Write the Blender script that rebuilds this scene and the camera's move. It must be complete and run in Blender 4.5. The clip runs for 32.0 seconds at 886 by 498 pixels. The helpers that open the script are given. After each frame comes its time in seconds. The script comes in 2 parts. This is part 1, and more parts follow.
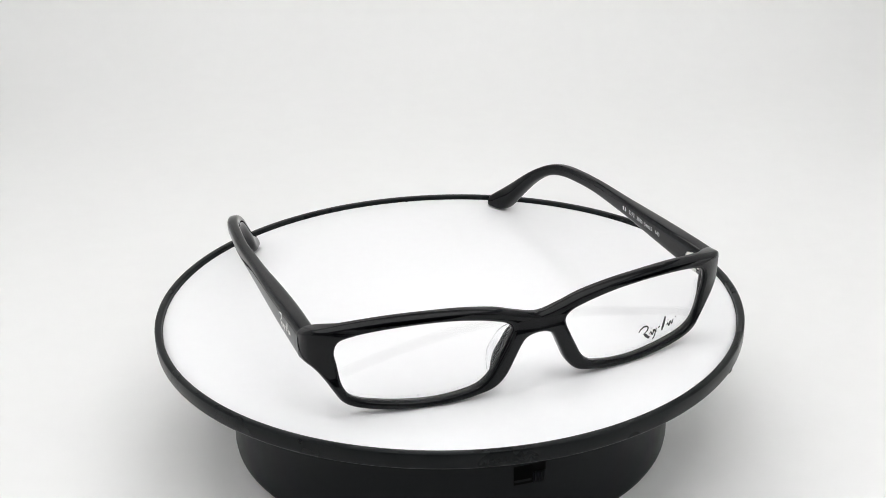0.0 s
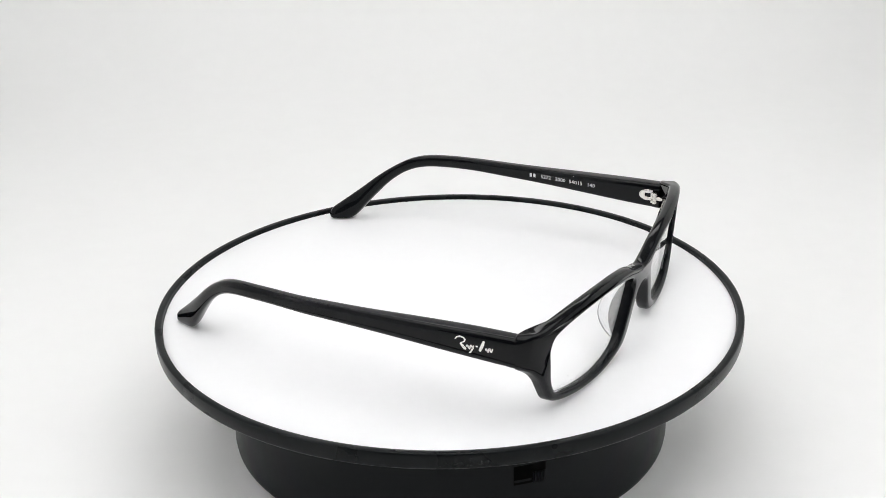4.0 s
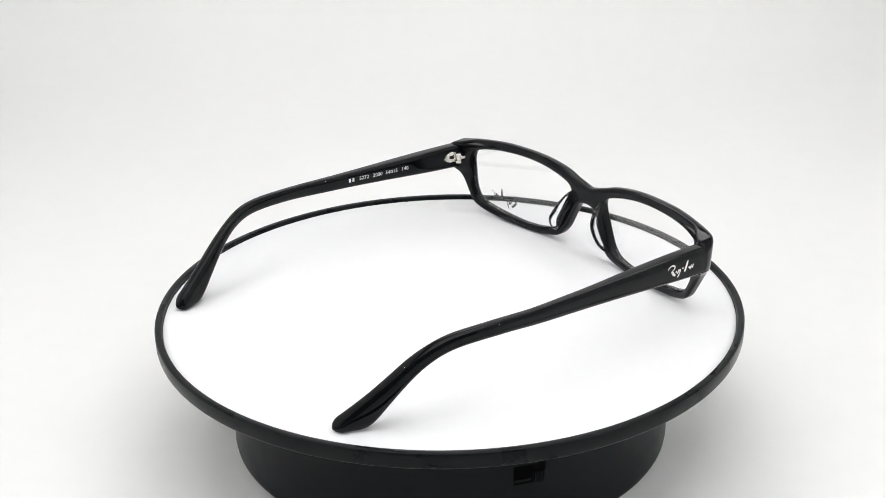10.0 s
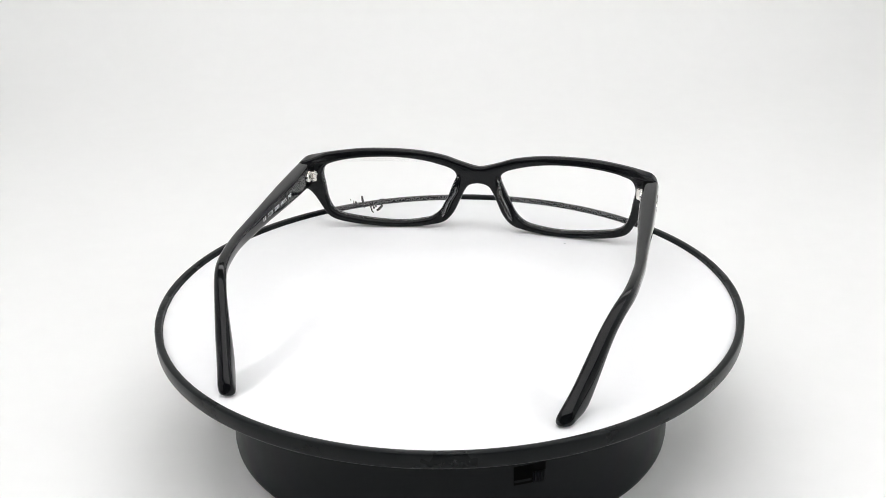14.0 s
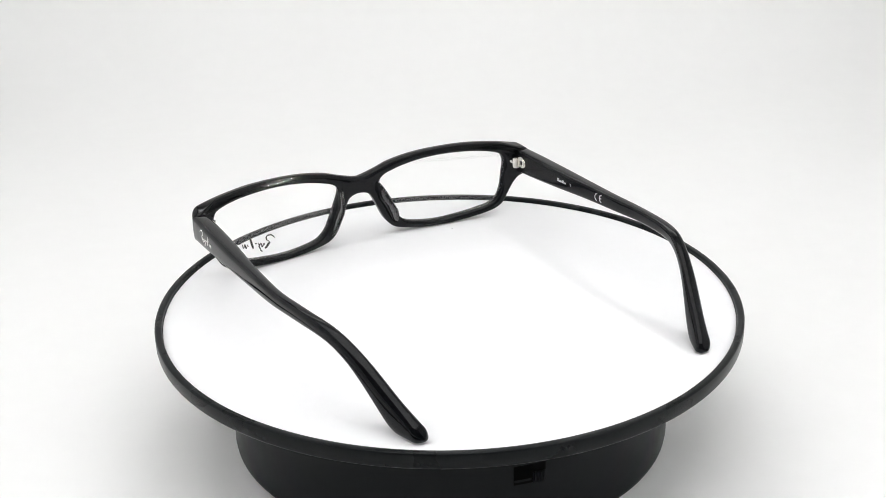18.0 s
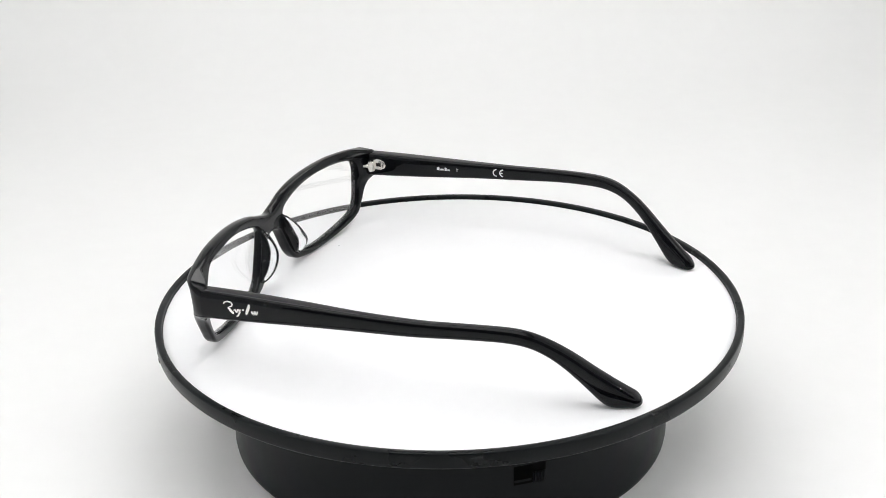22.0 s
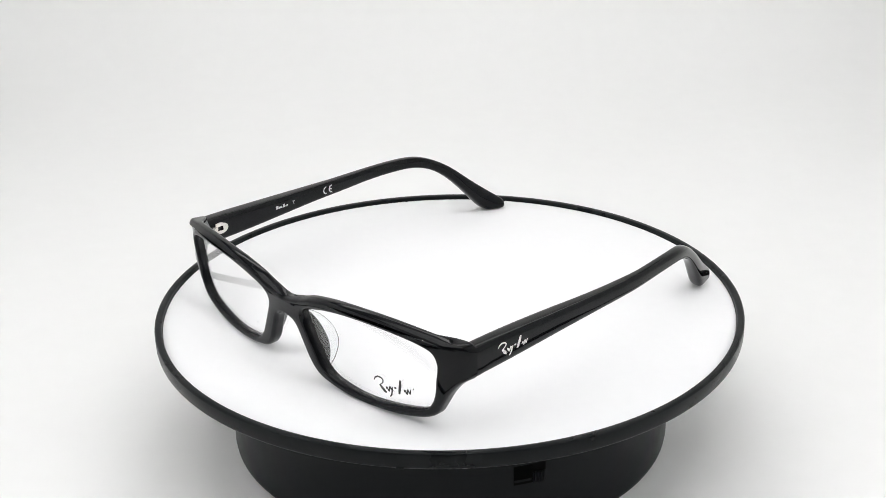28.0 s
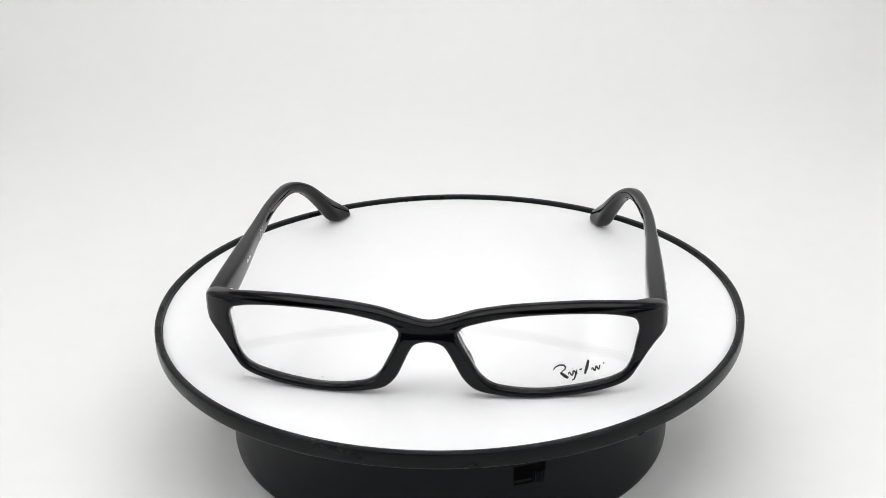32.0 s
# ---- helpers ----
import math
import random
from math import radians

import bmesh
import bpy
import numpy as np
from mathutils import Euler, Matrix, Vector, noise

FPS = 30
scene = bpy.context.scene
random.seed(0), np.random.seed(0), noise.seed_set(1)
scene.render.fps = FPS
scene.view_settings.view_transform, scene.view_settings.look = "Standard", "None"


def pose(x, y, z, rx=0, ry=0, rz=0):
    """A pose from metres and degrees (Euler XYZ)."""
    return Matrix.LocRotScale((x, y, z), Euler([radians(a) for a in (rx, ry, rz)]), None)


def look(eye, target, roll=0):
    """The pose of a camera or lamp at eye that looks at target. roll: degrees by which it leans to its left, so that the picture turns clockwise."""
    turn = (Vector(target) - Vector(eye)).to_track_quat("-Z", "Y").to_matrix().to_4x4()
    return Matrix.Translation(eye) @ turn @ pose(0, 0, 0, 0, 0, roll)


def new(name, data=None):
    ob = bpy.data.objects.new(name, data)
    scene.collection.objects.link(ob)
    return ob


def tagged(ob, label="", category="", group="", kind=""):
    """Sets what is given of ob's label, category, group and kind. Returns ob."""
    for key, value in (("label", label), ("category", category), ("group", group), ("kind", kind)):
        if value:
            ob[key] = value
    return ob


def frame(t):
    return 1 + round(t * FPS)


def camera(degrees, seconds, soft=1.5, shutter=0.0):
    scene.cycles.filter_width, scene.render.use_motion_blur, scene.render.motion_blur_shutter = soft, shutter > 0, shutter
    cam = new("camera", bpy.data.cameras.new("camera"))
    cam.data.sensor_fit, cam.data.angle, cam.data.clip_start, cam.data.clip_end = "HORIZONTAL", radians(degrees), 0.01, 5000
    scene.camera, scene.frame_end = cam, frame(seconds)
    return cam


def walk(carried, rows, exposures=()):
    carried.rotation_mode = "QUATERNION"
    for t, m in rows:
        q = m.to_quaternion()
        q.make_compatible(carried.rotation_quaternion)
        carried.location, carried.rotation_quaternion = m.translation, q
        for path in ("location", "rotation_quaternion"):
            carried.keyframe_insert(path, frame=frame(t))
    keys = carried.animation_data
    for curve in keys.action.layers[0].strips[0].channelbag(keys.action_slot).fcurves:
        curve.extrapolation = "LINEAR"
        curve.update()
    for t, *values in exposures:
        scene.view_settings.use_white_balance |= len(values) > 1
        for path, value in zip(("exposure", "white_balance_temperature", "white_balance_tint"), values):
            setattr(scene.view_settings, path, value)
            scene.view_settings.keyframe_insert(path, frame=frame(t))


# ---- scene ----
# ---------------------------------------------------------------- camera
cam = camera(39.22, 32.0, soft=0.5)
EYE = Vector((0.0, -0.40986, 0.19682))
YAW, PITCH, ROLL = -0.187, 23.295, -1.314
AHEAD = Vector((math.sin(radians(YAW)) * math.cos(radians(PITCH)),
                math.cos(radians(YAW)) * math.cos(radians(PITCH)), -math.sin(radians(PITCH))))
STAND = look(EYE, EYE + AHEAD, ROLL)
walk(cam, [(0, STAND), (32, STAND)], exposures=[(0, -0.30), (6, -0.24), (13, -0.18), (20, -0.17), (25, -0.20), (32, -0.28)])

# the table turns almost steadily, anticlockwise from above (degrees, degrees a second, and a slight slowing)
TURN_START, TURN_RATE, TURN_SLOW = 0.3092, 10.41830, -0.001516
MM = 0.001
FLOOR_Z = -0.0494

# ---------------------------------------------------------------- light
world = bpy.data.worlds.new("room_light")
scene.world = world
world.use_nodes = True
world.node_tree.nodes["Background"].inputs["Color"].default_value = (0.90, 0.95, 1.0, 1)
world.node_tree.nodes["Background"].inputs["Strength"].default_value = 0.12


# unseen diffusing panels added under the tent's ceiling for soft light, a wide one over the turntable and a narrow one
# at the back: extent in x and y, and glow
ADDED_PANELS = ((-0.27, 0.27, -0.36, 0.14, 1.75), (-0.27, 0.27, 0.36, 0.48, 3.6))
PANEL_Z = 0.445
# a row of bare led chips slopes down each side wall: pose of the bar, chip spacing, number and half width of the chips
STRIPS = tuple((pose(s * 0.335, -0.195, 0.23, 0, 0, 90) @ pose(0, 0, 0, 0, -33.7, 0) @ pose(0, 0, 0, s * 75, 0, 0), 0.030, 13, 0.0005) for s in (-1, 1))

# ---------------------------------------------------------------- materials
def material(name, colour, rough=0.5, metal=0.0, grain=0.0, scale=600.0, bump=0.0, spec=0.5, rough_var=0.0):
    m = bpy.data.materials.new(name)
    m.use_nodes = True
    nt = m.node_tree
    b = nt.nodes["Principled BSDF"]
    b.inputs["Base Color"].default_value = (*colour, 1)
    b.inputs["Roughness"].default_value = rough
    b.inputs["Metallic"].default_value = metal
    b.inputs["Specular IOR Level"].default_value = spec
    if not (grain or bump or rough_var):
        return m
    tc = nt.nodes.new("ShaderNodeTexCoord")
    fine = nt.nodes.new("ShaderNodeTexNoise")
    fine.inputs["Scale"].default_value = scale
    fine.inputs["Detail"].default_value = 4
    coarse = nt.nodes.new("ShaderNodeTexNoise")
    coarse.inputs["Scale"].default_value = scale / 14
    coarse.inputs["Detail"].default_value = 3
    for n in (fine, coarse):
        nt.links.new(tc.outputs["Object"], n.inputs["Vector"])
    both = nt.nodes.new("ShaderNodeMath")
    both.operation = "ADD"
    nt.links.new(fine.outputs["Fac"], both.inputs[0])
    nt.links.new(coarse.outputs["Fac"], both.inputs[1])
    if grain:
        ramp = nt.nodes.new("ShaderNodeMapRange")
        ramp.inputs["From Min"].default_value, ramp.inputs["From Max"].default_value = 0.6, 1.4
        ramp.inputs["To Min"].default_value, ramp.inputs["To Max"].default_value = 1 - grain, 1 + grain
        nt.links.new(both.outputs[0], ramp.inputs["Value"])
        mul = nt.nodes.new("ShaderNodeMix")
        mul.data_type, mul.blend_type = "RGBA", "MULTIPLY"
        mul.inputs["Factor"].default_value = 1
        mul.inputs["A"].default_value = (*colour, 1)
        nt.links.new(ramp.outputs["Result"], mul.inputs["B"])
        nt.links.new(mul.outputs["Result"], b.inputs["Base Color"])
    if rough_var:
        rr = nt.nodes.new("ShaderNodeMapRange")
        rr.inputs["From Min"].default_value, rr.inputs["From Max"].default_value = 0.35, 0.65
        rr.inputs["To Min"].default_value, rr.inputs["To Max"].default_value = max(0.0, rough - rough_var), rough + rough_var
        nt.links.new(coarse.outputs["Fac"], rr.inputs["Value"])
        nt.links.new(rr.outputs["Result"], b.inputs["Roughness"])
    if bump:
        bn = nt.nodes.new("ShaderNodeBump")
        bn.inputs["Strength"].default_value = bump
        bn.inputs["Distance"].default_value = 0.0002
        nt.links.new(fine.outputs["Fac"], bn.inputs["Height"])
        nt.links.new(bn.outputs["Normal"], b.inputs["Normal"])
    return m


def glass(name, colour, ior, rough=0.0):
    m = bpy.data.materials.new(name)
    m.use_nodes = True
    b = m.node_tree.nodes["Principled BSDF"]
    b.inputs["Base Color"].default_value = (*colour, 1)
    b.inputs["Roughness"].default_value = rough
    b.inputs["IOR"].default_value = ior
    b.inputs["Transmission Weight"].default_value = 1
    return m


def glow(name, colour, strength):
    m = bpy.data.materials.new(name)
    m.use_nodes = True
    b = m.node_tree.nodes["Principled BSDF"]
    b.inputs["Base Color"].default_value = (*colour, 1)
    b.inputs["Emission Color"].default_value = (*colour, 1)
    b.inputs["Emission Strength"].default_value = strength
    return m


BACKDROP = material("white_backdrop_sheet", (0.90, 0.90, 0.895), 0.7, grain=0.012, scale=90, bump=0.03, spec=0.2)
CEILING = material("pale_tent_cloth", (0.40, 0.40, 0.40), 0.85, grain=0.05, scale=300, bump=0.15, spec=0.2)
TENT = material("white_tent_cloth", (0.92, 0.92, 0.915), 0.85, grain=0.02, scale=300, bump=0.15, spec=0.2)
ACETATE = material("black_acetate", (0.0032, 0.0036, 0.0046), 0.035, grain=0.15, scale=500, rough_var=0.01, spec=0.21)
TABLE_BLACK = material("black_moulded_plastic", (0.003, 0.0042, 0.0052), 0.36, grain=0.2, scale=900, bump=0.03, rough_var=0.04, spec=0.15)
RIM_BLACK = material("satin_black_plastic", (0.004, 0.0054, 0.0060), 0.30, grain=0.2, scale=900, rough_var=0.05, spec=0.15)
RECESS_SHADE = material("recess_shade_black", (0.001, 0.001, 0.001), 0.8, grain=0.2, scale=900, spec=0.05)
MAT_WHITE = material("white_table_top", (0.885, 0.885, 0.895), 0.7, grain=0.01, scale=250, bump=0.015, spec=0.2)
STEEL = material("nickel_steel", (0.72, 0.70, 0.66), 0.22, 1.0, grain=0.08, scale=2500, rough_var=0.08)
SILVER = material("silver_inlay", (0.82, 0.81, 0.78), 0.25, 1.0, grain=0.05, scale=3000)
PRINT_GREY = material("pale_grey_print", (0.62, 0.63, 0.64), 0.5, grain=0.06, scale=3000)
PRINT_BLACK = material("black_print", (0.008, 0.008, 0.008), 0.4, grain=0.1, scale=3000)
DEMO_LENS = glass("clear_demo_lens", (1, 1, 1), 1.45)
DEMO_LENS.node_tree.nodes["Principled BSDF"].inputs["Specular IOR Level"].default_value = 0.10  # coated against glare
CLEAR_PAD = glass("clear_acetate", (0.97, 0.975, 0.98), 1.47, 0.03)
LED_GLOW = glow("led_chip_glow", (1.0, 0.995, 0.995), 12000.0)
ALUMINIUM = material("white_enamelled_strip", (0.75, 0.75, 0.74), 0.4, grain=0.05, scale=400)


# ---------------------------------------------------------------- builders
def part(name, bm, mat, parent=None, label="", smooth=True):
    me = bpy.data.meshes.new(name)
    if smooth:
        for f in bm.faces:
            f.smooth = True
    bm.to_mesh(me)
    bm.free()
    me.materials.append(mat)
    if smooth:
        me.set_sharp_from_angle(angle=radians(42))
    ob = new(name, me)
    if parent is not None:
        ob.parent = parent
    if label:
        ob["label"] = label
    return ob


def thing(name, label, category, m=None, group="", kind=""):
    ob = new(name)
    ob.empty_display_size = 0.01
    if m is not None:
        ob.matrix_basis = m
    return tagged(ob, label, category, group, kind)


def box(bm, x0, x1, y0, y1, z0, z1, bevel=0.0, seg=2):
    r = bmesh.ops.create_cube(bm, size=1, matrix=Matrix.LocRotScale(
        ((x0 + x1) / 2, (y0 + y1) / 2, (z0 + z1) / 2), None, (x1 - x0, y1 - y0, z1 - z0)))
    if bevel:
        es = list({e for v in r["verts"] for e in v.link_edges})
        bmesh.ops.bevel(bm, geom=es, offset=bevel, segments=seg, profile=0.5, affect="EDGES")
    return bm


def lathe(bm, profile, steps=160):
    """Turn a list of (radius, height) about the z axis."""
    rings = []
    for r, z in profile:
        if r < 1e-9:
            rings.append([bm.verts.new((0, 0, z))])
        else:
            rings.append([bm.verts.new((r * math.cos(2 * math.pi * i / steps), r * math.sin(2 * math.pi * i / steps), z))
                          for i in range(steps)])
    for a, b in zip(rings, rings[1:]):
        for i in range(steps):
            j = (i + 1) % steps
            if len(a) == 1 and len(b) == 1:
                continue
            if len(a) == 1:
                bm.faces.new((a[0], b[i], b[j]))
            elif len(b) == 1:
                bm.faces.new((a[i], a[j], b[0]))
            else:
                bm.faces.new((a[i], a[j], b[j], b[i]))
    bmesh.ops.recalc_face_normals(bm, faces=bm.faces)
    return bm


def loft(bm, rings):
    """Skin closed rings of equal length and cap both ends."""
    vs = [[bm.verts.new(p) for p in ring] for ring in rings]
    n = len(vs[0])
    for a, b in zip(vs, vs[1:]):
        for i in range(n):
            j = (i + 1) % n
            bm.faces.new((a[i], a[j], b[j], b[i]))
    bm.faces.new(vs[0])
    bm.faces.new(vs[-1][::-1])
    bmesh.ops.recalc_face_normals(bm, faces=bm.faces)
    return bm


def smooth_line(xs, ys, q):
    """Cubic through the stations (xs, ys) with gentle slopes, at q."""
    xs, ys = np.asarray(xs, float), np.asarray(ys, float)
    d = np.diff(ys) / np.diff(xs)
    m = np.zeros(len(xs))
    m[0], m[-1] = d[0], d[-1]
    for i in range(1, len(xs) - 1):
        if d[i - 1] * d[i] > 0:
            w1, w2 = 2 * (xs[i + 1] - xs[i]) + xs[i] - xs[i - 1], xs[i + 1] - xs[i] + 2 * (xs[i] - xs[i - 1])
            m[i] = (w1 + w2) / (w1 / d[i - 1] + w2 / d[i])
    i = int(np.clip(np.searchsorted(xs, q) - 1, 0, len(xs) - 2))
    h = xs[i + 1] - xs[i]
    t = (q - xs[i]) / h
    return float((2 * t ** 3 - 3 * t ** 2 + 1) * ys[i] + (t ** 3 - 2 * t ** 2 + t) * h * m[i]
                 + (-2 * t ** 3 + 3 * t ** 2) * ys[i + 1] + (t ** 3 - t ** 2) * h * m[i + 1])


def closed_curve(points, step=0.9):
    """A smooth closed line through the points, cut into even steps."""
    pts = [np.array(p, float) for p in points]
    n, out = len(pts), []
    for i in range(n):
        a, b, c, d = pts[i - 1], pts[i], pts[(i + 1) % n], pts[(i + 2) % n]
        k = max(2, int(np.linalg.norm(c - b) / 0.15))
        ta = np.linalg.norm(b - a) ** 0.5
        tb = ta + np.linalg.norm(c - b) ** 0.5
        tc = tb + np.linalg.norm(d - c) ** 0.5
        for s in range(k):
            t = ta + (tb - ta) * s / k
            a1 = a * (ta - t) / ta + b * t / ta
            a2 = b * (tb - t) / (tb - ta) + c * (t - ta) / (tb - ta)
            a3 = c * (tc - t) / (tc - tb) + d * (t - tb) / (tc - tb)
            b1 = a1 * (tb - t) / tb + a2 * t / tb
            b2 = a2 * (tc - t) / (tc - ta) + a3 * (t - ta) / (tc - ta)
            out.append(b1 * (tb - t) / (tb - ta) + b2 * (t - ta) / (tb - ta))
    out = np.array(out)
    length = np.r_[0, np.cumsum(np.linalg.norm(np.diff(np.vstack([out, out[:1]]), axis=0), axis=1))]
    loop = np.vstack([out, out[:1]])
    m = int(length[-1] / step)
    q = np.linspace(0, length[-1], m, endpoint=False)
    return [(float(np.interp(s, length, loop[:, 0])), float(np.interp(s, length, loop[:, 1]))) for s in q]


def plate_with_holes(loops, half, round_off, rings=3):
    """A flat plate with rounded edges, outline and holes in its x-y plane, as a new bmesh in the loops' unit."""
    data = bpy.data.curves.new("outline", "CURVE")
    data.dimensions, data.fill_mode = "2D", "BOTH"
    data.extrude, data.bevel_depth, data.bevel_resolution, data.offset = half - round_off, round_off, rings, -round_off
    for loop in loops:
        sp = data.splines.new("POLY")
        sp.points.add(len(loop) - 1)
        for p, (x, y) in zip(sp.points, loop):
            p.co = (x, y, 0, 1)
        sp.use_cyclic_u = True
    ob = bpy.data.objects.new("outline", data)
    scene.collection.objects.link(ob)
    me = bpy.data.meshes.new_from_object(ob.evaluated_get(bpy.context.evaluated_depsgraph_get()))
    bm = bmesh.new()
    bm.from_mesh(me)
    bpy.data.objects.remove(ob)
    bpy.data.meshes.remove(me)
    bpy.data.curves.remove(data)
    bmesh.ops.remove_doubles(bm, verts=bm.verts, dist=0.002)
    return bm


# ---------------------------------------------------------------- light tent
def light_tent():
    """White sweep with side walls and a ceiling; the side towards the camera is open to the room."""
    w, y0, y1, top, r = 0.36, -0.38, 0.60, 0.46, 0.22
    line = [(y0, FLOOR_Z)]
    for i in range(25):
        a = math.pi / 2 * i / 24
        line.append((y1 - r + r * math.sin(a), FLOOR_Z + r - r * math.cos(a)))
    line.append((y1, top))
    bm = bmesh.new()
    rows = [[bm.verts.new((x, y, z)) for y, z in line] for x in np.linspace(-w, w, 3)]
    back = [[bm.verts.new((x, y + (0.004 if y > 0.3 else 0), z - 0.004)) for y, z in line] for x in np.linspace(-w, w, 3)]
    for grid, flip in ((rows, False), (back, True)):
        for a, b in zip(grid, grid[1:]):
            for i in range(len(a) - 1):
                f = (a[i], b[i], b[i + 1], a[i + 1])
                bm.faces.new(f[::-1] if flip else f)
    tagged(part("backdrop", bm, BACKDROP), "seamless white photo backdrop sheet curving up behind the turntable", "backdrop", kind="structure")
    for name, x in (("wall_left", -w - 0.006), ("wall_right", w + 0.006)):
        bm = box(bmesh.new(), x - 0.005, x + 0.005, y0, y1 + 0.01, FLOOR_Z - 0.01, top, 0.002)
        tagged(part(name, bm, TENT), "white fabric side wall of the photo light tent", "wall", kind="structure")
    bm = box(bmesh.new(), -w - 0.012, w + 0.012, y0, y1 + 0.01, top + 0.001, top + 0.011, 0.002)
    tagged(part("ceiling", bm, CEILING), "pale fabric ceiling of the photo light tent", "ceiling", kind="structure")
    bm = box(bmesh.new(), -2.0, 2.0, -2.0, 2.0, FLOOR_Z - 0.05, FLOOR_Z - 0.012, 0.004)
    tagged(part("ground", bm, TENT), "plain pale table under the light tent", "table", kind="structure")


def added_light_panel(x0, x1, y0, y1, strength):
    ob = thing("added_light_panel", "unseen flat white panel added under the tent ceiling for soft light", "lamp", pose(0, 0, PANEL_Z), group="light panels")
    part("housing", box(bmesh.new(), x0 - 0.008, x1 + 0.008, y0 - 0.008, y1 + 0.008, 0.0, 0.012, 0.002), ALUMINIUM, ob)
    # glowing sheet that gives the added soft light
    part("diffuser", box(bmesh.new(), x0, x1, y0, y1, -0.0025, -0.0005, 0.0005), glow("added_glow_sheet", (1.0, 0.995, 0.99), strength), ob, "glowing white sheet of the added panel")
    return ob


def led_strip(at, gap, count, half):
    ob = thing("led_strip", "white enamelled bar with a row of bright led chips", "lamp",
               at, group="led strips")
    part("housing", box(bmesh.new(), -(count / 2 + 0.3) * gap, (count / 2 + 0.3) * gap, -0.009, 0.009, 0.0, 0.014, 0.002), ALUMINIUM, ob)
    chip = box(bmesh.new(), -half, half, -half, half, -0.0001, 0.00005)
    first = part("led_chip", chip, LED_GLOW, ob)
    first.location.x = (0.5 - count / 2) * gap
    for i in range(1, count):
        c = first.copy()
        scene.collection.objects.link(c)
        c.location.x = (i + 0.5 - count / 2) * gap
    return ob


# ---------------------------------------------------------------- turntable
DISC_R, RIM_R = 0.1027, 0.1053


def turntable():
    tt = thing("turntable", "round black motorised display turntable with a white top", "turntable", pose(0, 0, FLOOR_Z))
    h = -FLOOR_Z
    base = lathe(bmesh.new(), [(0, 0.0), (0.077, 0.0), (0.0794, 0.0004), (0.0805, 0.0016), (0.0807, 0.003), (0.0800, 0.014), (0.0797, 0.0375),
                               (0.0794, 0.0384), (0.0782, 0.0388), (0.060, 0.039), (0, 0.039)], 192)
    part("base", base, TABLE_BLACK, tt)
    spindle = lathe(bmesh.new(), [(0, 0.0385), (0.03, 0.0385), (0.03, h - 0.0036), (0, h - 0.0036)], 64)
    part("spindle", spindle, TABLE_BLACK, tt)
    # slide switch on the base: a flush plate, the recess's shade put into its black
    def on_base(name, deg0, deg1, z0, z1, depth, mat, parent, label=""):
        """A shell that follows the curve of the base between two angles and two heights."""
        bm = bmesh.new()
        inner, outer = [], []
        for i in range(9):
            a = radians(deg0 + (deg1 - deg0) * i / 8)
            for lift, row in ((-0.001, inner), (depth, outer)):
                row.append([bm.verts.new((r * math.cos(a), r * math.sin(a), z)) for z, r in ((q, 0.0797 + 0.0128 * (0.0375 - q) + lift) for q in (z0, z1))])
        for i in range(8):
            bm.faces.new((outer[i][0], outer[i + 1][0], outer[i + 1][1], outer[i][1]))
            bm.faces.new((outer[i][1], outer[i + 1][1], inner[i + 1][1], inner[i][1]))
            bm.faces.new((outer[i][0], inner[i][0], inner[i + 1][0], outer[i + 1][0]))
        for i in (0, 8):
            bm.faces.new((outer[i][0], outer[i][1], inner[i][1], inner[i][0]))
        bmesh.ops.recalc_face_normals(bm, faces=bm.faces)
        return part(name, bm, mat, parent, label)

    sw = on_base("slide_switch", -75.8, -68.0, 0.0209, 0.0277, 0.00012, RECESS_SHADE, tt, "black slide switch plate, coloured as a shaded recess")
    on_base("switch_knob", -71.2, -68.1, 0.0206, 0.0247, 0.0003, TABLE_BLACK, sw, "ribbed black switch slider")
    on_base("switch_track", -75.6, -71.4, 0.0218, 0.0226, 0.0002, TABLE_BLACK, sw)
    for i in range(4):
        on_base("knob_rib", -70.9 + 0.72 * i, -70.6 + 0.72 * i, 0.0209, 0.0245, 0.0007, TABLE_BLACK, sw)
    # the turning disc
    disc = lathe(bmesh.new(), [(0, -0.0040), (RIM_R - 0.0012, -0.0040), (RIM_R - 0.0004, -0.0038), (RIM_R - 0.0001, -0.0034), (RIM_R, -0.0028),
                               (RIM_R, 0.0009), (RIM_R - 0.0001, 0.0012), (RIM_R - 0.0004, 0.00145), (RIM_R - 0.0009, 0.0015), (DISC_R + 0.0006, 0.0015),
                               (DISC_R + 0.0002, 0.0013), (DISC_R, 0.0009), (DISC_R, -0.0012), (0, -0.0012)], 256)
    d = part("disc", disc, RIM_BLACK, tt, "black disc with a raised rim")
    d.location.z = h
    top = lathe(bmesh.new(), [(0, -0.0010), (DISC_R - 0.0002, -0.0010), (DISC_R - 0.0002, -0.0002), (DISC_R - 0.0005, 0.0), (0, 0.0)], 256)
    part("top_sheet", top, MAT_WHITE, d, "smooth white round top sheet")
    tab = box(bmesh.new(), RIM_R - 0.003, RIM_R + 0.0001, -0.0013, 0.0013, -0.0041, -0.0031, 0.0003)
    part("rim_tab", tab, RIM_BLACK, d).matrix_basis = pose(0, 0, 0, 0, 0, -29.2)
    speck = lathe(bmesh.new(), [(0, 0.0), (0.0004, 0.0), (0.0003, 0.00012), (0, 0.00016)], 10)
    part("speck", speck, PRINT_GREY, d, "tiny grey speck of dust").location = (-0.0109, -0.0679, 0.00002)
    return tt, d


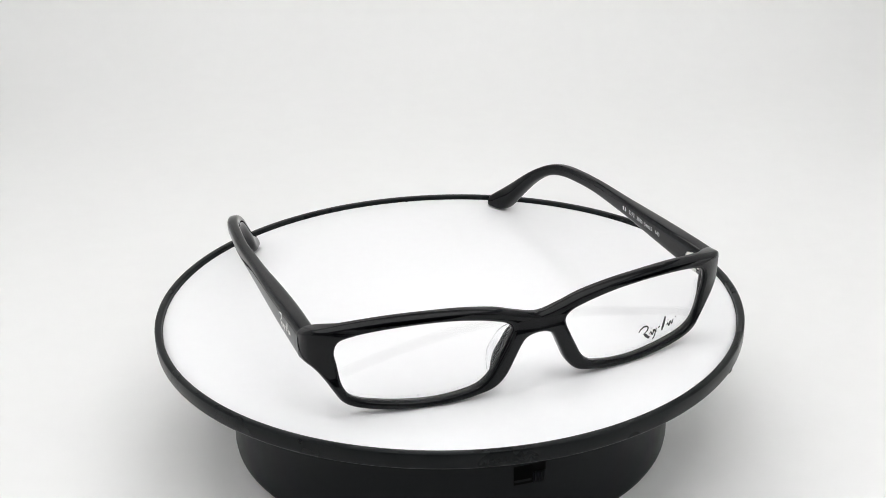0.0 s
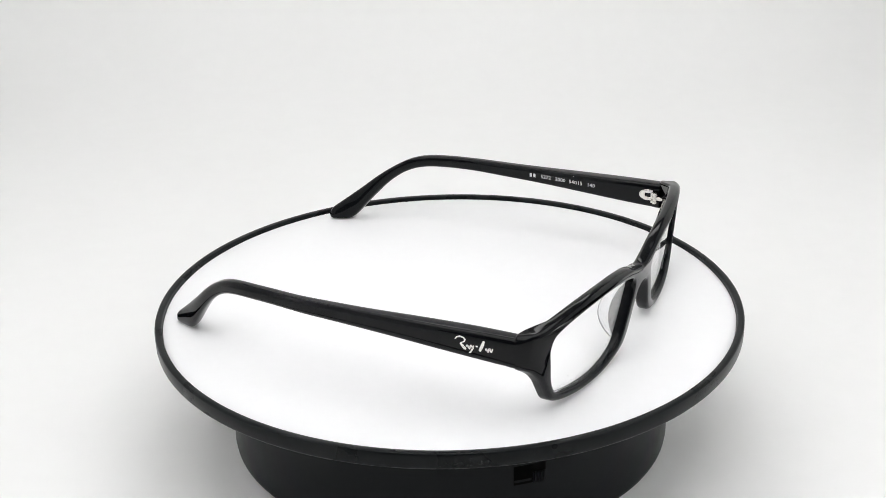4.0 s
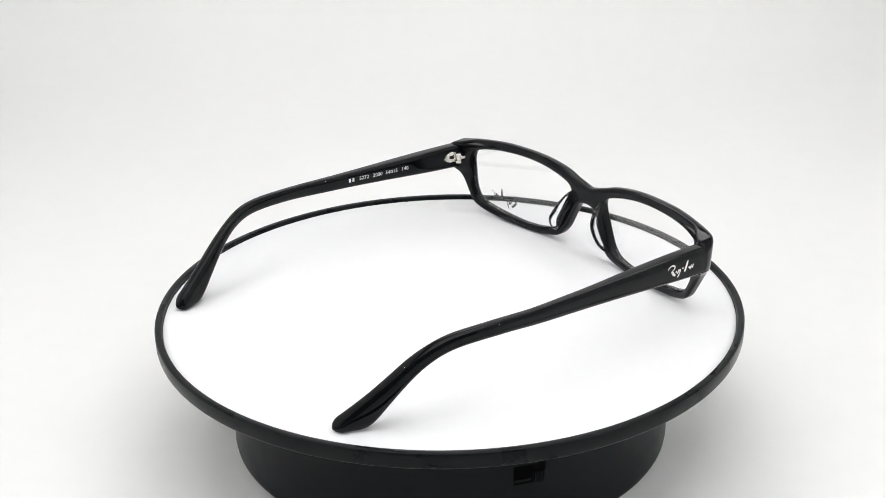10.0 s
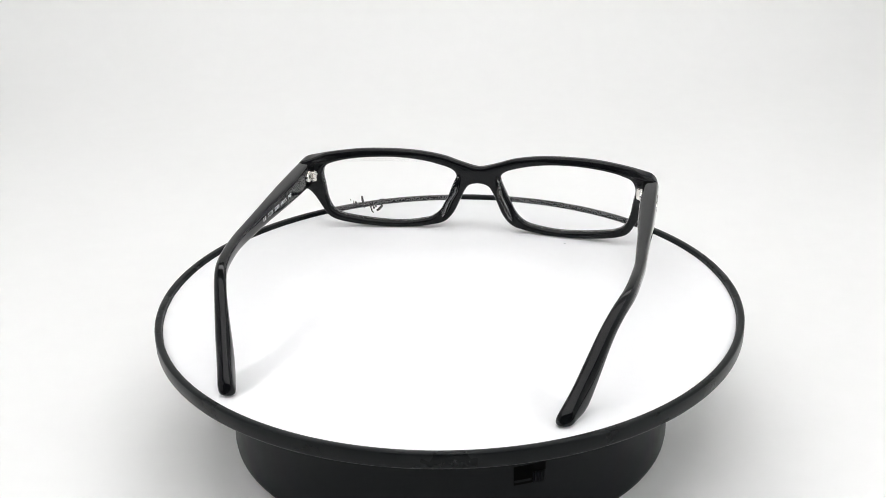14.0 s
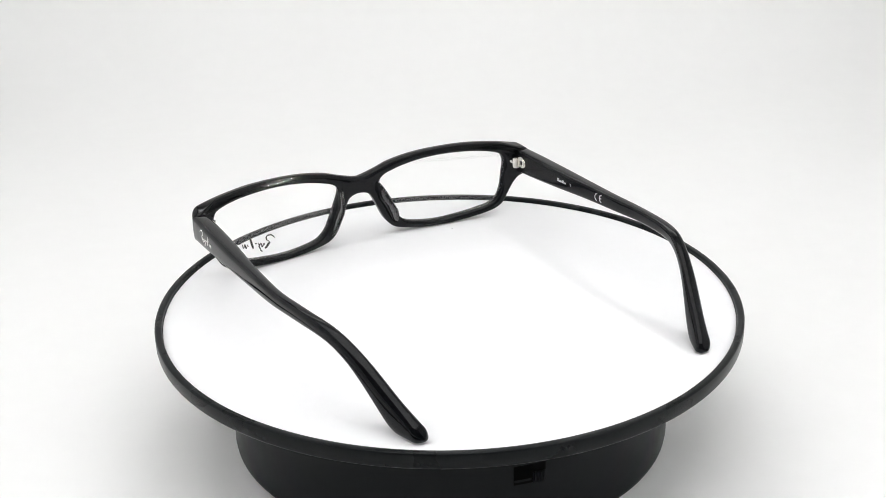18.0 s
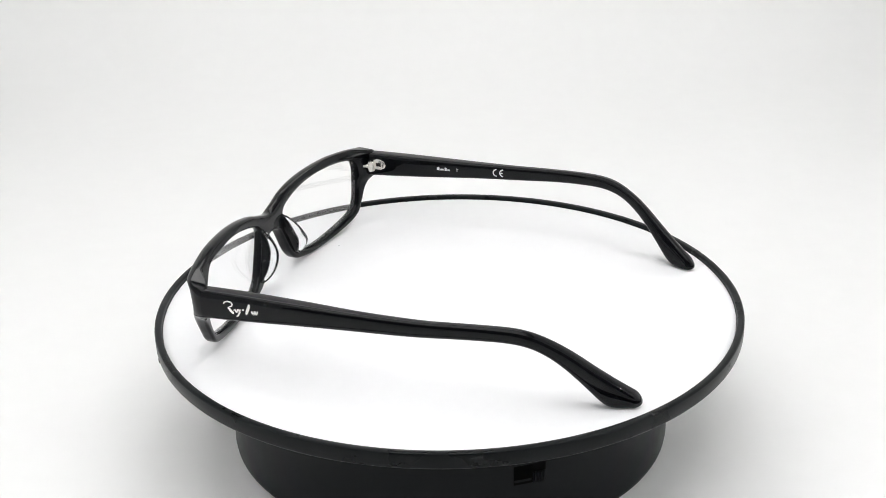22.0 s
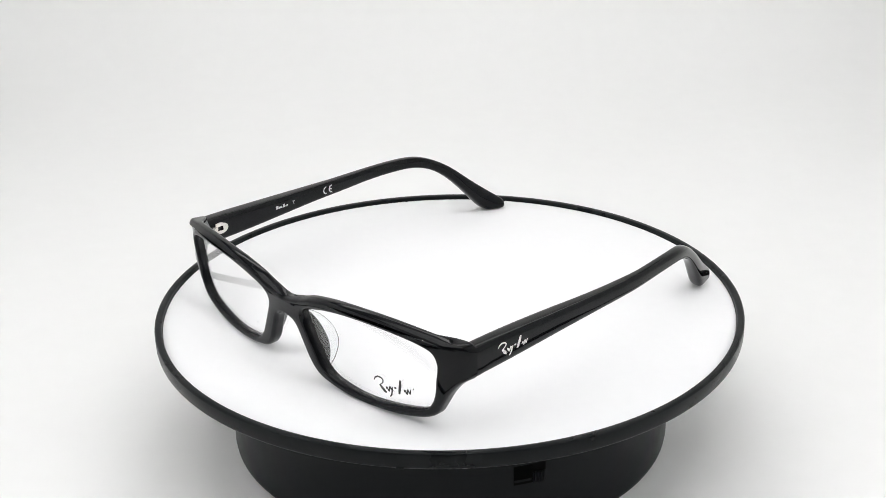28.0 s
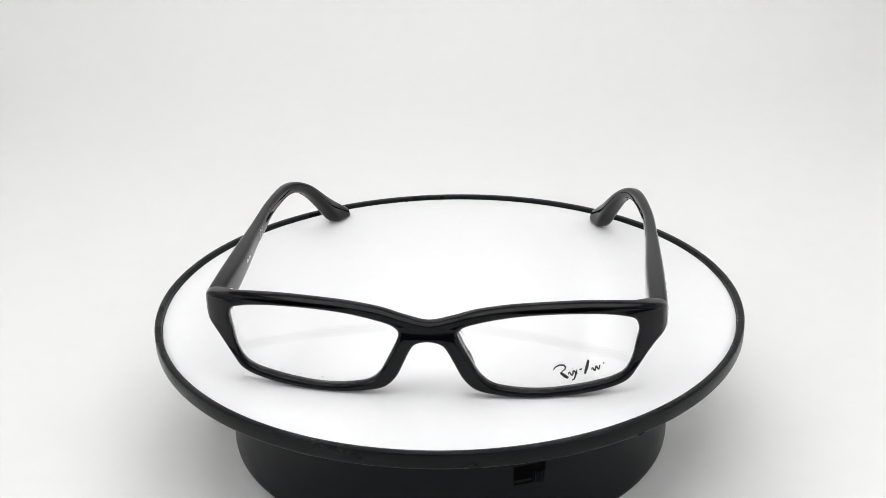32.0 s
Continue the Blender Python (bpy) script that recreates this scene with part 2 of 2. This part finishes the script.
# ---------------------------------------------------------------- eyeglasses
# all lengths in millimetres: x towards the wearer's left, y backwards, z up
def front_y(x, z):
    return -73.7 + 7.8 * (abs(x) / 65) ** 2.4 + 0.085 * (32 - z) + 0.066 * max(0.0, abs(x) - 66) ** 2


LENS_EDGE = [(9.2, 23.2), (10.7, 25.2), (16.6, 27.3), (25, 29.0), (33.4, 29.8), (43, 29.9), (52.6, 29.3), (59, 28.2), (62.8, 26.7),
             (64, 23.6), (63.3, 18.5), (62.1, 11.9), (60.0, 7.9), (57, 6.0), (50.7, 4.4), (42, 3.1), (33.5, 2.6), (25, 3.4),
             (19.5, 4.9), (16, 8.0), (13.5, 12.5), (11.2, 17.2), (9.6, 20.8)]
HALF_EDGE = [(7.6, 28.7), (14.1, 30.8), (24, 32.5), (33.4, 33.2), (46, 33.4), (56, 32.8), (67, 31.5), (70.4, 30.9), (72.0, 29.6),
             (72.4, 26.6), (72.3, 21.2), (71.6, 19.5), (70.1, 18), (67.3, 14.2), (64.5, 9.3), (62.1, 5.5), (59.3, 3.65), (53.5, 1.95),
             (46.8, 0.85), (40, 0.25), (33.5, 0.05), (26.8, 0.35), (20, 1.35), (14.2, 3.1), (10.6, 6.7), (7.6, 12.8), (5.6, 17.0),
             (4.0, 19.0)]
BROW_X, BROW_Z = (0, 7.6, 14.1, 24, 33.4, 46, 56, 67, 70, 72.4), (26.9, 28.7, 30.8, 32.5, 33.2, 33.4, 32.8, 31.5, 30.8, 27.0)
THICK = 4.6


def mirrored(points):
    return [(-x, z) for x, z in points[::-1]]


def ease(a, b, x):
    t = min(1.0, max(0.0, (x - a) / (b - a)))
    return t * t * (3 - 2 * t)


def front_frame(parent):
    outer = closed_curve([(0, 26.9)] + HALF_EDGE + [(0, 20.0)] + mirrored(HALF_EDGE), 0.7)
    left = closed_curve(LENS_EDGE, 0.7)
    right = closed_curve(mirrored(LENS_EDGE), 0.7)
    bm = plate_with_holes([outer, left, right], THICK / 2, 1.2, 5)
    # lay the plate into the curve of the face; towards the ends it thickens back to the hinges
    for v in bm.verts:
        x, z, t = v.co
        y = front_y(x, z)
        # the front edge is rounded more deeply than the back edge
        flat = THICK / 2 - 1.2
        t = t * 1.0 if t < -flat else (-flat + (t + flat) * (2 * flat - 0.4) / (2 * flat) if t < flat else flat - 0.4 + (t - flat) * 1.6 / 1.2)
        back = 0.5 - t / THICK
        # the upper front edge falls away in a broad curve
        rise = max(0.0, 1.0 - max(0.0, smooth_line(BROW_X, BROW_Z, abs(x)) - z) / 1.25)
        y += 1.1 * rise ** 1.6 * (1 - ease(0.25, 0.6, back)) * (1 - ease(66.0, 71.0, abs(x)))
        end = ease(61.5, 70.0, abs(x)) * ease(16.5, 20.5, z)
        deep = THICK + (-56.1 - y - THICK) * end
        behind = back * THICK if back < 0.5 else deep - (1 - back) * THICK
        far = behind / deep
        v.co = Vector((x + math.copysign(1.0 * end * far, x), y + behind, z - 1.1 * end * far * ease(19.0, 30.0, z))) * MM
    for s in (1, -1):
        loft(bm, pad_rings(s, 0.3, 4.4, 0.35))
    bmesh.ops.recalc_face_normals(bm, faces=bm.faces)
    return part("front_frame", bm, ACETATE, parent, "glossy black acetate front with rectangular rims")


def rounded_rect(x0, x1, z0, z1, power, n=32):
    cx, cz, a, b = (x0 + x1) / 2, (z0 + z1) / 2, (x1 - x0) / 2, (z1 - z0) / 2
    out = []
    for i in range(n):
        t = 2 * math.pi * (i + 0.5) / n
        c, s = math.cos(t), math.sin(t)
        out.append((cx + a * math.copysign(abs(c) ** (2 / power), c), cz + b * math.copysign(abs(s) ** (2 / power), s)))
    return out


T_Y = (-55.8, -48, -37, -23, -5, 4, 20, 30, 38, 44, 47.5, 51.5, 57, 62, 67.5, 74.3, 80, 82.0, 83.0)
T_TOP = (29.4, 29.4, 29.2, 28.9, 28.5, 28.4, 28.5, 28.7, 28.6, 28.3, 27.7, 26.0, 22.7, 19.3, 15.0, 10.0, 5.9, 4.5, 3.9)
B_Y = (-55.8, -38, -22, -5, 13, 30, 40, 47, 51.5, 57, 60.5, 66, 71, 73, 76, 80, 82, 83.0)
B_Z = (19.5, 20.6, 21.6, 22.4, 23.1, 23.9, 23.9, 23.1, 21.4, 17.4, 13.6, 7.8, 1.9, 0.35, 0.1, 0.1, 0.1, 0.1)
O_Y = (-55.8, -45, -25, 0, 15, 32, 43, 57, 70, 80, 82, 83.0)
O_X = (73.2, 73.5, 73.8, 73.6, 73.1, 71.0, 68.8, 64.0, 60.0, 56.8, 56.2, 55.9)
I_X = (67.2, 67.2, 67.8, 69.2, 69.2, 67.0, 64.5, 59.4, 55.0, 52.0, 51.4, 51.1)
# how far each arm is sprung outwards along its length
S_Y, S_LEFT, S_RIGHT = (-55.8, -30, 0, 25, 45, 60, 83), (0, -0.3, -0.6, -0.2, 0.4, 0.2, -0.9), (0, -0.2, -0.3, 0.9, 2.5, 2.3, 0.6)
# the right arm sits a little higher along its middle
R_LIFT = (0, 0.0, 0.1, 0.1, 0.1, 0.0, 0)
P_Y, P_N = (-57.2, -40, -10, 20, 45, 60, 83), (4.5, 4.5, 4.0, 3.3, 2.8, 2.8, 3.0)


def evened(ys, vs):
    """The stations' line on a fine grid, with its kinks eased, less so towards the tip."""
    grid = np.arange(-55.8, 83.01, 0.4)
    raw = np.array([smooth_line(ys, vs, q) for q in grid])
    out = raw.copy()
    for i, q in enumerate(grid):
        w = min(4.0, 0.14 * (83.0 - q) + 0.05, 2.0 * (q + 55.8))
        k = np.exp(-0.5 * ((grid - q) / max(w, 0.05)) ** 2)
        out[i] = (raw * k).sum() / k.sum()
    return grid, out


LINES = {n: evened(y, v) for n, y, v in (("in", O_Y, I_X), ("out", O_Y, O_X), ("low", B_Y, B_Z), ("top", T_Y, T_TOP), ("left", S_Y, S_LEFT), ("right", S_Y, S_RIGHT), ("lift", S_Y, R_LIFT))}


def temple_at(y, s):
    at = {n: float(np.interp(y, *line)) for n, line in LINES.items()}
    k = at["left"] if s > 0 else at["right"]
    lift = 0.0 if s > 0 else at["lift"]
    return at["in"] + k, at["out"] + k, at["low"] + lift, at["top"] + lift - (0.6 * ease(56.0, 66.0, y) if s < 0 else 0.0)


def inner_x(y, s):
    return temple_at(y, s)[0]


def outer_x(y, s):
    return temple_at(y, s)[1]


def temple(parent, s):
    bm = bmesh.new()
    rings = []
    ys = np.r_[-57.2, -57.1, -56.4, -55.8, np.linspace(-55, 79, 110), np.linspace(79.4, 82.6, 12), 82.8, 82.9, 82.96, 82.99]
    for y in ys:
        x0, x1, z0, z1 = temple_at(y, s)
        k = 0.15 if y < -57.15 else 0.0
        # the paddle at the tip is thicker along its lower inner side
        wedge = 1.9 * ease(52.0, 70.0, y) * (1 - 0.5 * ease(79.0, 83.0, y)) / ((x1 - x0) * (z1 - z0))
        # rounded off at the very end
        f = math.sqrt(max(0.0, 1 - max(0.0, (y - 80.4) / 2.6) ** 2))
        xm, zm = (x0 + x1) / 2, z0 + 0.4 * (z1 - z0)
        x0, x1, z0, z1 = xm + (x0 - xm) * f, xm + (x1 - xm) * f, zm + (z0 - zm) * f, zm + (z1 - zm) * f
        y -= (0.9 if s > 0 else 1.7) * ease(58.0, 83.0, y)
        rings.append([(s * (x - wedge * (x1 - x) * (z1 - z)) * MM, (y + (0.45 * max(0.0, 0.55 - (z - z0) / (z1 - z0)) if k else 0.0)) * MM, z * MM) for x, z in rounded_rect(x0 + k, x1 - k, z0 + k, z1 - k, smooth_line(P_Y, P_N, y), 36)])
    loft(bm, rings)
    return part("temple", bm, ACETATE, parent, "glossy black acetate temple arm with a down-curved tip")


def ribbon(bm, pts, width, lay):
    """A flat stroke of varying width along points (u, v), laid onto a surface by lay(u, v, lift)."""
    n = len(pts)
    left, right = [], []
    for i, (u, v) in enumerate(pts):
        a, b = pts[max(i - 1, 0)], pts[min(i + 1, n - 1)]
        d = np.array([b[0] - a[0], b[1] - a[1]], float)
        d /= max(np.linalg.norm(d), 1e-6)
        w = width * (0.55 + 0.45 * math.sin(math.pi * (i + 0.5) / n)) / 2
        left.append((u - d[1] * w, v + d[0] * w))
        right.append((u + d[1] * w, v - d[0] * w))
    top = [[bm.verts.new(lay(u, v, 0.07)) for u, v in row] for row in (left, right)]
    low = [[bm.verts.new(lay(u, v, -0.02)) for u, v in row] for row in (left, right)]
    for i in range(n - 1):
        bm.faces.new((top[0][i], top[0][i + 1], top[1][i + 1], top[1][i]))
        bm.faces.new((top[0][i], low[0][i], low[0][i + 1], top[0][i + 1]))
        bm.faces.new((top[1][i], top[1][i + 1], low[1][i + 1], low[1][i]))
    for i in (0, n - 1):
        bm.faces.new((top[0][i], top[1][i], low[1][i], low[0][i]))


def flourish(lay, width):
    """A plain mark, 12 long and 5 high: a sweep, two slanting leaves, two waves, a tail and a dash."""
    bm = bmesh.new()
    thin = [[(-6.3, 1.3), (-5.7, 2.0), (-4.6, 2.4), (-3.5, 2.2), (-3.0, 1.6), (-3.3, 0.9), (-4.2, 0.4)],
            [(-0.2, 0.2), (-0.6, -1.0), (-1.2, -2.2), (-1.8, -2.5)], [(0.45, 0.0), (1.15, 0.15)]]
    for u0, u1, n in ((-2.6, -0.2, 10), (3.6, 6.0, 12)):
        thin.append([(u0 + (u1 - u0) * k / n, -0.65 + 0.6 * math.sin(k * 1.2) + 0.03 * k) for k in range(n + 1)])
    leaves = [[(-4.6, 0.3), (-3.9, -0.5), (-3.3, -1.2), (-2.7, -1.6)], [(1.7, -1.4), (2.2, -0.2), (2.7, 1.0), (3.1, 2.3)]]
    for line, w in [(p, width) for p in thin] + [(p, width * 1.9) for p in leaves]:
        q = []
        for a, b in zip(line, line[1:]):
            for k in range(3):
                q.append((a[0] + (b[0] - a[0]) * k / 3, a[1] + (b[1] - a[1]) * k / 3))
        q.append(line[-1])
        ribbon(bm, q, w, lay)
    bmesh.ops.recalc_face_normals(bm, faces=bm.faces)
    return bm


def lettering(body, size):
    """Flat letters of the built-in font as a bmesh, centred, in the x-y plane."""
    data = bpy.data.curves.new("letters", "FONT")
    data.body, data.size, data.align_x, data.align_y, data.resolution_u = body, size, "CENTER", "CENTER", 3
    data.extrude, data.offset, data.space_character = 0.03, 0.018, 1.08
    ob = bpy.data.objects.new("letters", data)
    scene.collection.objects.link(ob)
    me = bpy.data.meshes.new_from_object(ob.evaluated_get(bpy.context.evaluated_depsgraph_get()))
    bm = bmesh.new()
    bm.from_mesh(me)
    bpy.data.objects.remove(ob)
    bpy.data.meshes.remove(me)
    bpy.data.curves.remove(data)
    return bm


def conformity_mark():
    """The letters C and E drawn as two open rings, the second with a middle bar."""
    bm = bmesh.new()
    for cx in (-1.0, 1.75):
        ring = []
        for i in range(15):
            a = radians(90 + 180 * i / 14)
            ring.append([(cx + r * math.cos(a), r * math.sin(a)) for r in (1.62, 1.16)])
        for p, q in zip(ring, ring[1:]):
            bm.faces.new([bm.verts.new((x, y, 0.03)) for x, y in (p[0], q[0], q[1], p[1])])
    box(bm, 0.3, 1.6, -0.2, 0.2, 0.0, 0.03)
    bmesh.ops.remove_doubles(bm, verts=bm.verts, dist=0.001)
    return bm


def on_inner_side(bm, s, y0, z0):
    """Lay letters from the x-y plane on the inner side of the temple on side s; they read from inside."""
    for v in bm.verts:
        u, w, t = v.co
        y = y0 - s * u
        v.co = Vector((s * (inner_x(y, s) - 0.03 - max(t, 0)), y, z0(y) + w)) * MM
    bmesh.ops.recalc_face_normals(bm, faces=bm.faces)
    return bm


def bars(rects):
    bm = bmesh.new()
    for u, v, w, h in rects:
        box(bm, u - w / 2, u + w / 2, v - h / 2, v + h / 2, -0.03, 0.03)
    return bm


def temple_marks(arm, s):
    def lay(u, v, lift):
        y = (-42.6 if s > 0 else -44.3) + s * u
        return Vector((s * (outer_x(y, s) + lift), y, 25.1 + v)) * MM
    part("logo_inlay", flourish(lay, 0.52), SILVER, arm, "silver scroll inlay")
    level = lambda y: sum(temple_at(y, s)[2:]) / 2 + 0.2
    if s > 0:
        part("print_bars", on_inner_side(bars([(-0.8, 0, 0.9, 1.5), (0.8, 0, 0.9, 1.5)]), s, -4.3, level), PRINT_GREY, arm)
        for word, y in (("5272", -10.1), ("2000", -16.4), ("54", -21.2), ("15", -24.8), ("140", -29.5)):
            part("size_print", on_inner_side(lettering(word, 2.1), s, y, level), PRINT_GREY, arm, "small pale grey printed digits")
        part("size_square", on_inner_side(bars([(0, 0.5, 1.0, 0.18), (0, -0.5, 1.0, 0.18), (0.41, 0, 0.18, 0.82), (-0.41, 0, 0.18, 0.82)]),
                                          s, -23.0, level), PRINT_GREY, arm)
    else:
        part("print_bars", on_inner_side(bars([(-2.2, 0.3, 1.1, 1.3), (-0.6, 0, 1.5, 0.7), (1.0, 0.2, 0.9, 1.3), (2.3, -0.1, 1.1, 0.6)]), s, -24.4, level), PRINT_GREY, arm)
        part("size_print", on_inner_side(lettering("T", 1.7), s, -18.6, level), PRINT_GREY, arm)
        part("size_print", on_inner_side(conformity_mark(), s, -1.0, level), PRINT_GREY, arm, "pale grey printed conformity mark")


def cylinder(bm, c, r, h, axis="Z", n=20):
    m = Matrix.Translation(c)
    if axis == "X":
        m = m @ pose(0, 0, 0, 0, 90, 0)
    bmesh.ops.create_cone(bm, cap_ends=True, segments=n, radius1=r, radius2=r, depth=h, matrix=m)


def hinge(parent, s):
    """Metal hinge: a rounded leaf on the temple, knuckles and a short leaf on the end block."""
    outline = [(-55.0, 23.0), (-51.8, 23.0), (-50.4, 23.5), (-49.6, 24.3), (-49.4, 25.1), (-49.6, 25.9), (-50.4, 26.7), (-51.8, 27.2), (-55.0, 27.2)]
    loops = [outline, [(-54.0, 24.3), (-51.6, 24.3), (-51.6, 25.9), (-54.0, 25.9)]]
    pl = plate_with_holes(loops, 0.5, 0.18, 2)
    for v in pl.verts:
        y, z, t = v.co
        v.co = Vector((s * (66.9 - t), y, z)) * MM
    bmesh.ops.recalc_face_normals(pl, faces=pl.faces)
    h = part("hinge", pl, STEEL, parent, "small nickel-plated steel hinge")
    k = bmesh.new()
    for z in (22.9, 25.9):
        cylinder(k, Vector((s * 65.9, -56.0, z)) * MM, 1.05 * MM, 1.2 * MM)
    box(k, *sorted((s * 65.4 * MM, s * 66.8 * MM)), -56 * MM, -54.4 * MM, 22.4 * MM, 23.4 * MM, 0.0001, 1)
    box(k, *sorted((s * 65.4 * MM, s * 66.8 * MM)), -56 * MM, -54.4 * MM, 25.4 * MM, 26.4 * MM, 0.0001, 1)
    part("knuckle", k, STEEL, h)
    k = bmesh.new()
    cylinder(k, Vector((s * 65.9, -56.0, 24.4)) * MM, 1.05 * MM, 1.6 * MM)
    box(k, *sorted((s * 65.2 * MM, s * 66.6 * MM)), -59.2 * MM, -56.0 * MM, 23.7 * MM, 25.1 * MM, 0.0002, 1)
    part("front_leaf", k, STEEL, h)
    k = bmesh.new()
    cylinder(k, Vector((s * 65.9, -56.0, 24.4)) * MM, 0.55 * MM, 4.6 * MM)
    part("screw", k, STEEL, h)


def lens(parent, s):
    edge = LENS_EDGE if s > 0 else mirrored(LENS_EDGE)
    loop = closed_curve(edge, 0.9)
    cx = sum(p[0] for p in loop) / len(loop)
    cz = sum(p[1] for p in loop) / len(loop)
    grown = [(cx + (x - cx) * 1.016, cz + (z - cz) * 1.03) for x, z in loop]
    bm = bmesh.new()
    # concentric rings so that the slab bends evenly
    fronts, backs = [], []
    for k in np.linspace(1, 0.06, 14):
        a, b = [], []
        for x, z in grown:
            u, w = cx + (x - cx) * k, cz + (z - cz) * k
            y = front_y(u, w) + 2.0
            a.append(bm.verts.new(Vector((u, y, w)) * MM))
            b.append(bm.verts.new(Vector((u, y + 1.3, w)) * MM))
        fronts.append(a)
        backs.append(b)
    n = len(grown)
    for rings in (fronts, backs):
        for a, b in zip(rings, rings[1:]):
            for i in range(n):
                j = (i + 1) % n
                bm.faces.new((a[i], a[j], b[j], b[i]))
        bm.faces.new(rings[-1])
    for i in range(n):
        j = (i + 1) % n
        bm.faces.new((fronts[0][i], fronts[0][j], backs[0][j], backs[0][i]))
    bmesh.ops.recalc_face_normals(bm, faces=bm.faces)
    ob = part("lens", bm, DEMO_LENS, parent, "clear demonstration lens" + (" with a small black printed mark" if s > 0 else ""))
    ob.visible_shadow = False
    if s > 0:
        def lay(u, v, lift):
            c, sn = math.cos(radians(9)), math.sin(radians(9))
            x, z = 45.8 + (u * c - v * sn) * 1.17, 9.2 + (u * sn + v * c) * 1.32
            return Vector((x, front_y(x, z) + 1.97 - lift * 0.6, z)) * MM
        bm = flourish(lay, 0.44)
        bmesh.ops.create_icosphere(bm, subdivisions=1, radius=0.3 * MM, matrix=Matrix.Translation(lay(6.9, 0.5, 0)) @ Matrix.Diagonal((1, 0.15, 1, 1)))
        part("logo_print", bm, PRINT_BLACK, ob, "black printed scroll mark")
    return ob


def pad_rings(s, start, reach_most, thicker):
    """Rings of a crescent that stands back from the inner side of the rim on side s."""
    rings = []
    for z in np.linspace(4.8, 24.0, 24):
        u = (z - 4.8) / 19.2
        out = math.sin(math.pi * u) ** 0.7
        root_x = smooth_line((3, 8, 13, 17, 24.5), (15.5, 12.9, 10.6, 8.6, 7.6), z)
        root_y = front_y(root_x, z) + 2.0 + start
        reach = 1.2 + reach_most * out
        th = 0.3 + thicker + 0.65 * out ** 0.5
        lean = 0.27 * reach_most * out
        rings.append([(s * (root_x + lean * b + a * th) * MM, (root_y + reach * b) * MM, z * MM)
                      for a, b in rounded_rect(-1, 1, 0, 1, 3.2, 20)])
    return rings


def nose_pad(parent, s):
    """A clear crescent pad on the nose side of the rim."""
    ob = part("nose_pad", loft(bmesh.new(), pad_rings(s, 0.8, 7.4, 0.0)), CLEAR_PAD, parent, "clear plastic nose pad")
    ob.visible_shadow = False
    return ob


GLASSES_AT = (1.6, 0.0, 0.0)
GLASSES_TURN, GLASSES_LEAN = 21.5, 0.0


def eyeglasses():
    g = thing("eyeglasses", "black acetate rectangular eyeglasses with clear lenses, opened on the white turntable", "eyeglasses")
    front_frame(g)
    for s in (1, -1):
        lens(g, s)
        arm = temple(g, s)
        temple_marks(arm, s)
        hinge(g, s)
        nose_pad(g, s)
    return g


light_tent()
for row in ADDED_PANELS:
    added_light_panel(*row)
for row in STRIPS:
    led_strip(*row)
table, disc = turntable()
glasses = eyeglasses()


def motions():
    rest = pose(0, 0, 0, 0, 0, GLASSES_TURN) @ pose(*(a * MM for a in GLASSES_AT), 0, GLASSES_LEAN, 0)
    times = [t for t in range(0, 33)]
    turns = [pose(0, 0, 0, 0, 0, TURN_START + TURN_RATE * t + TURN_SLOW * t * t) for t in times]
    walk(disc, [(t, pose(0.00035, 0, -FLOOR_Z) @ m) for t, m in zip(times, turns)])
    walk(glasses, [(t, m @ rest) for t, m in zip(times, turns)])


motions()
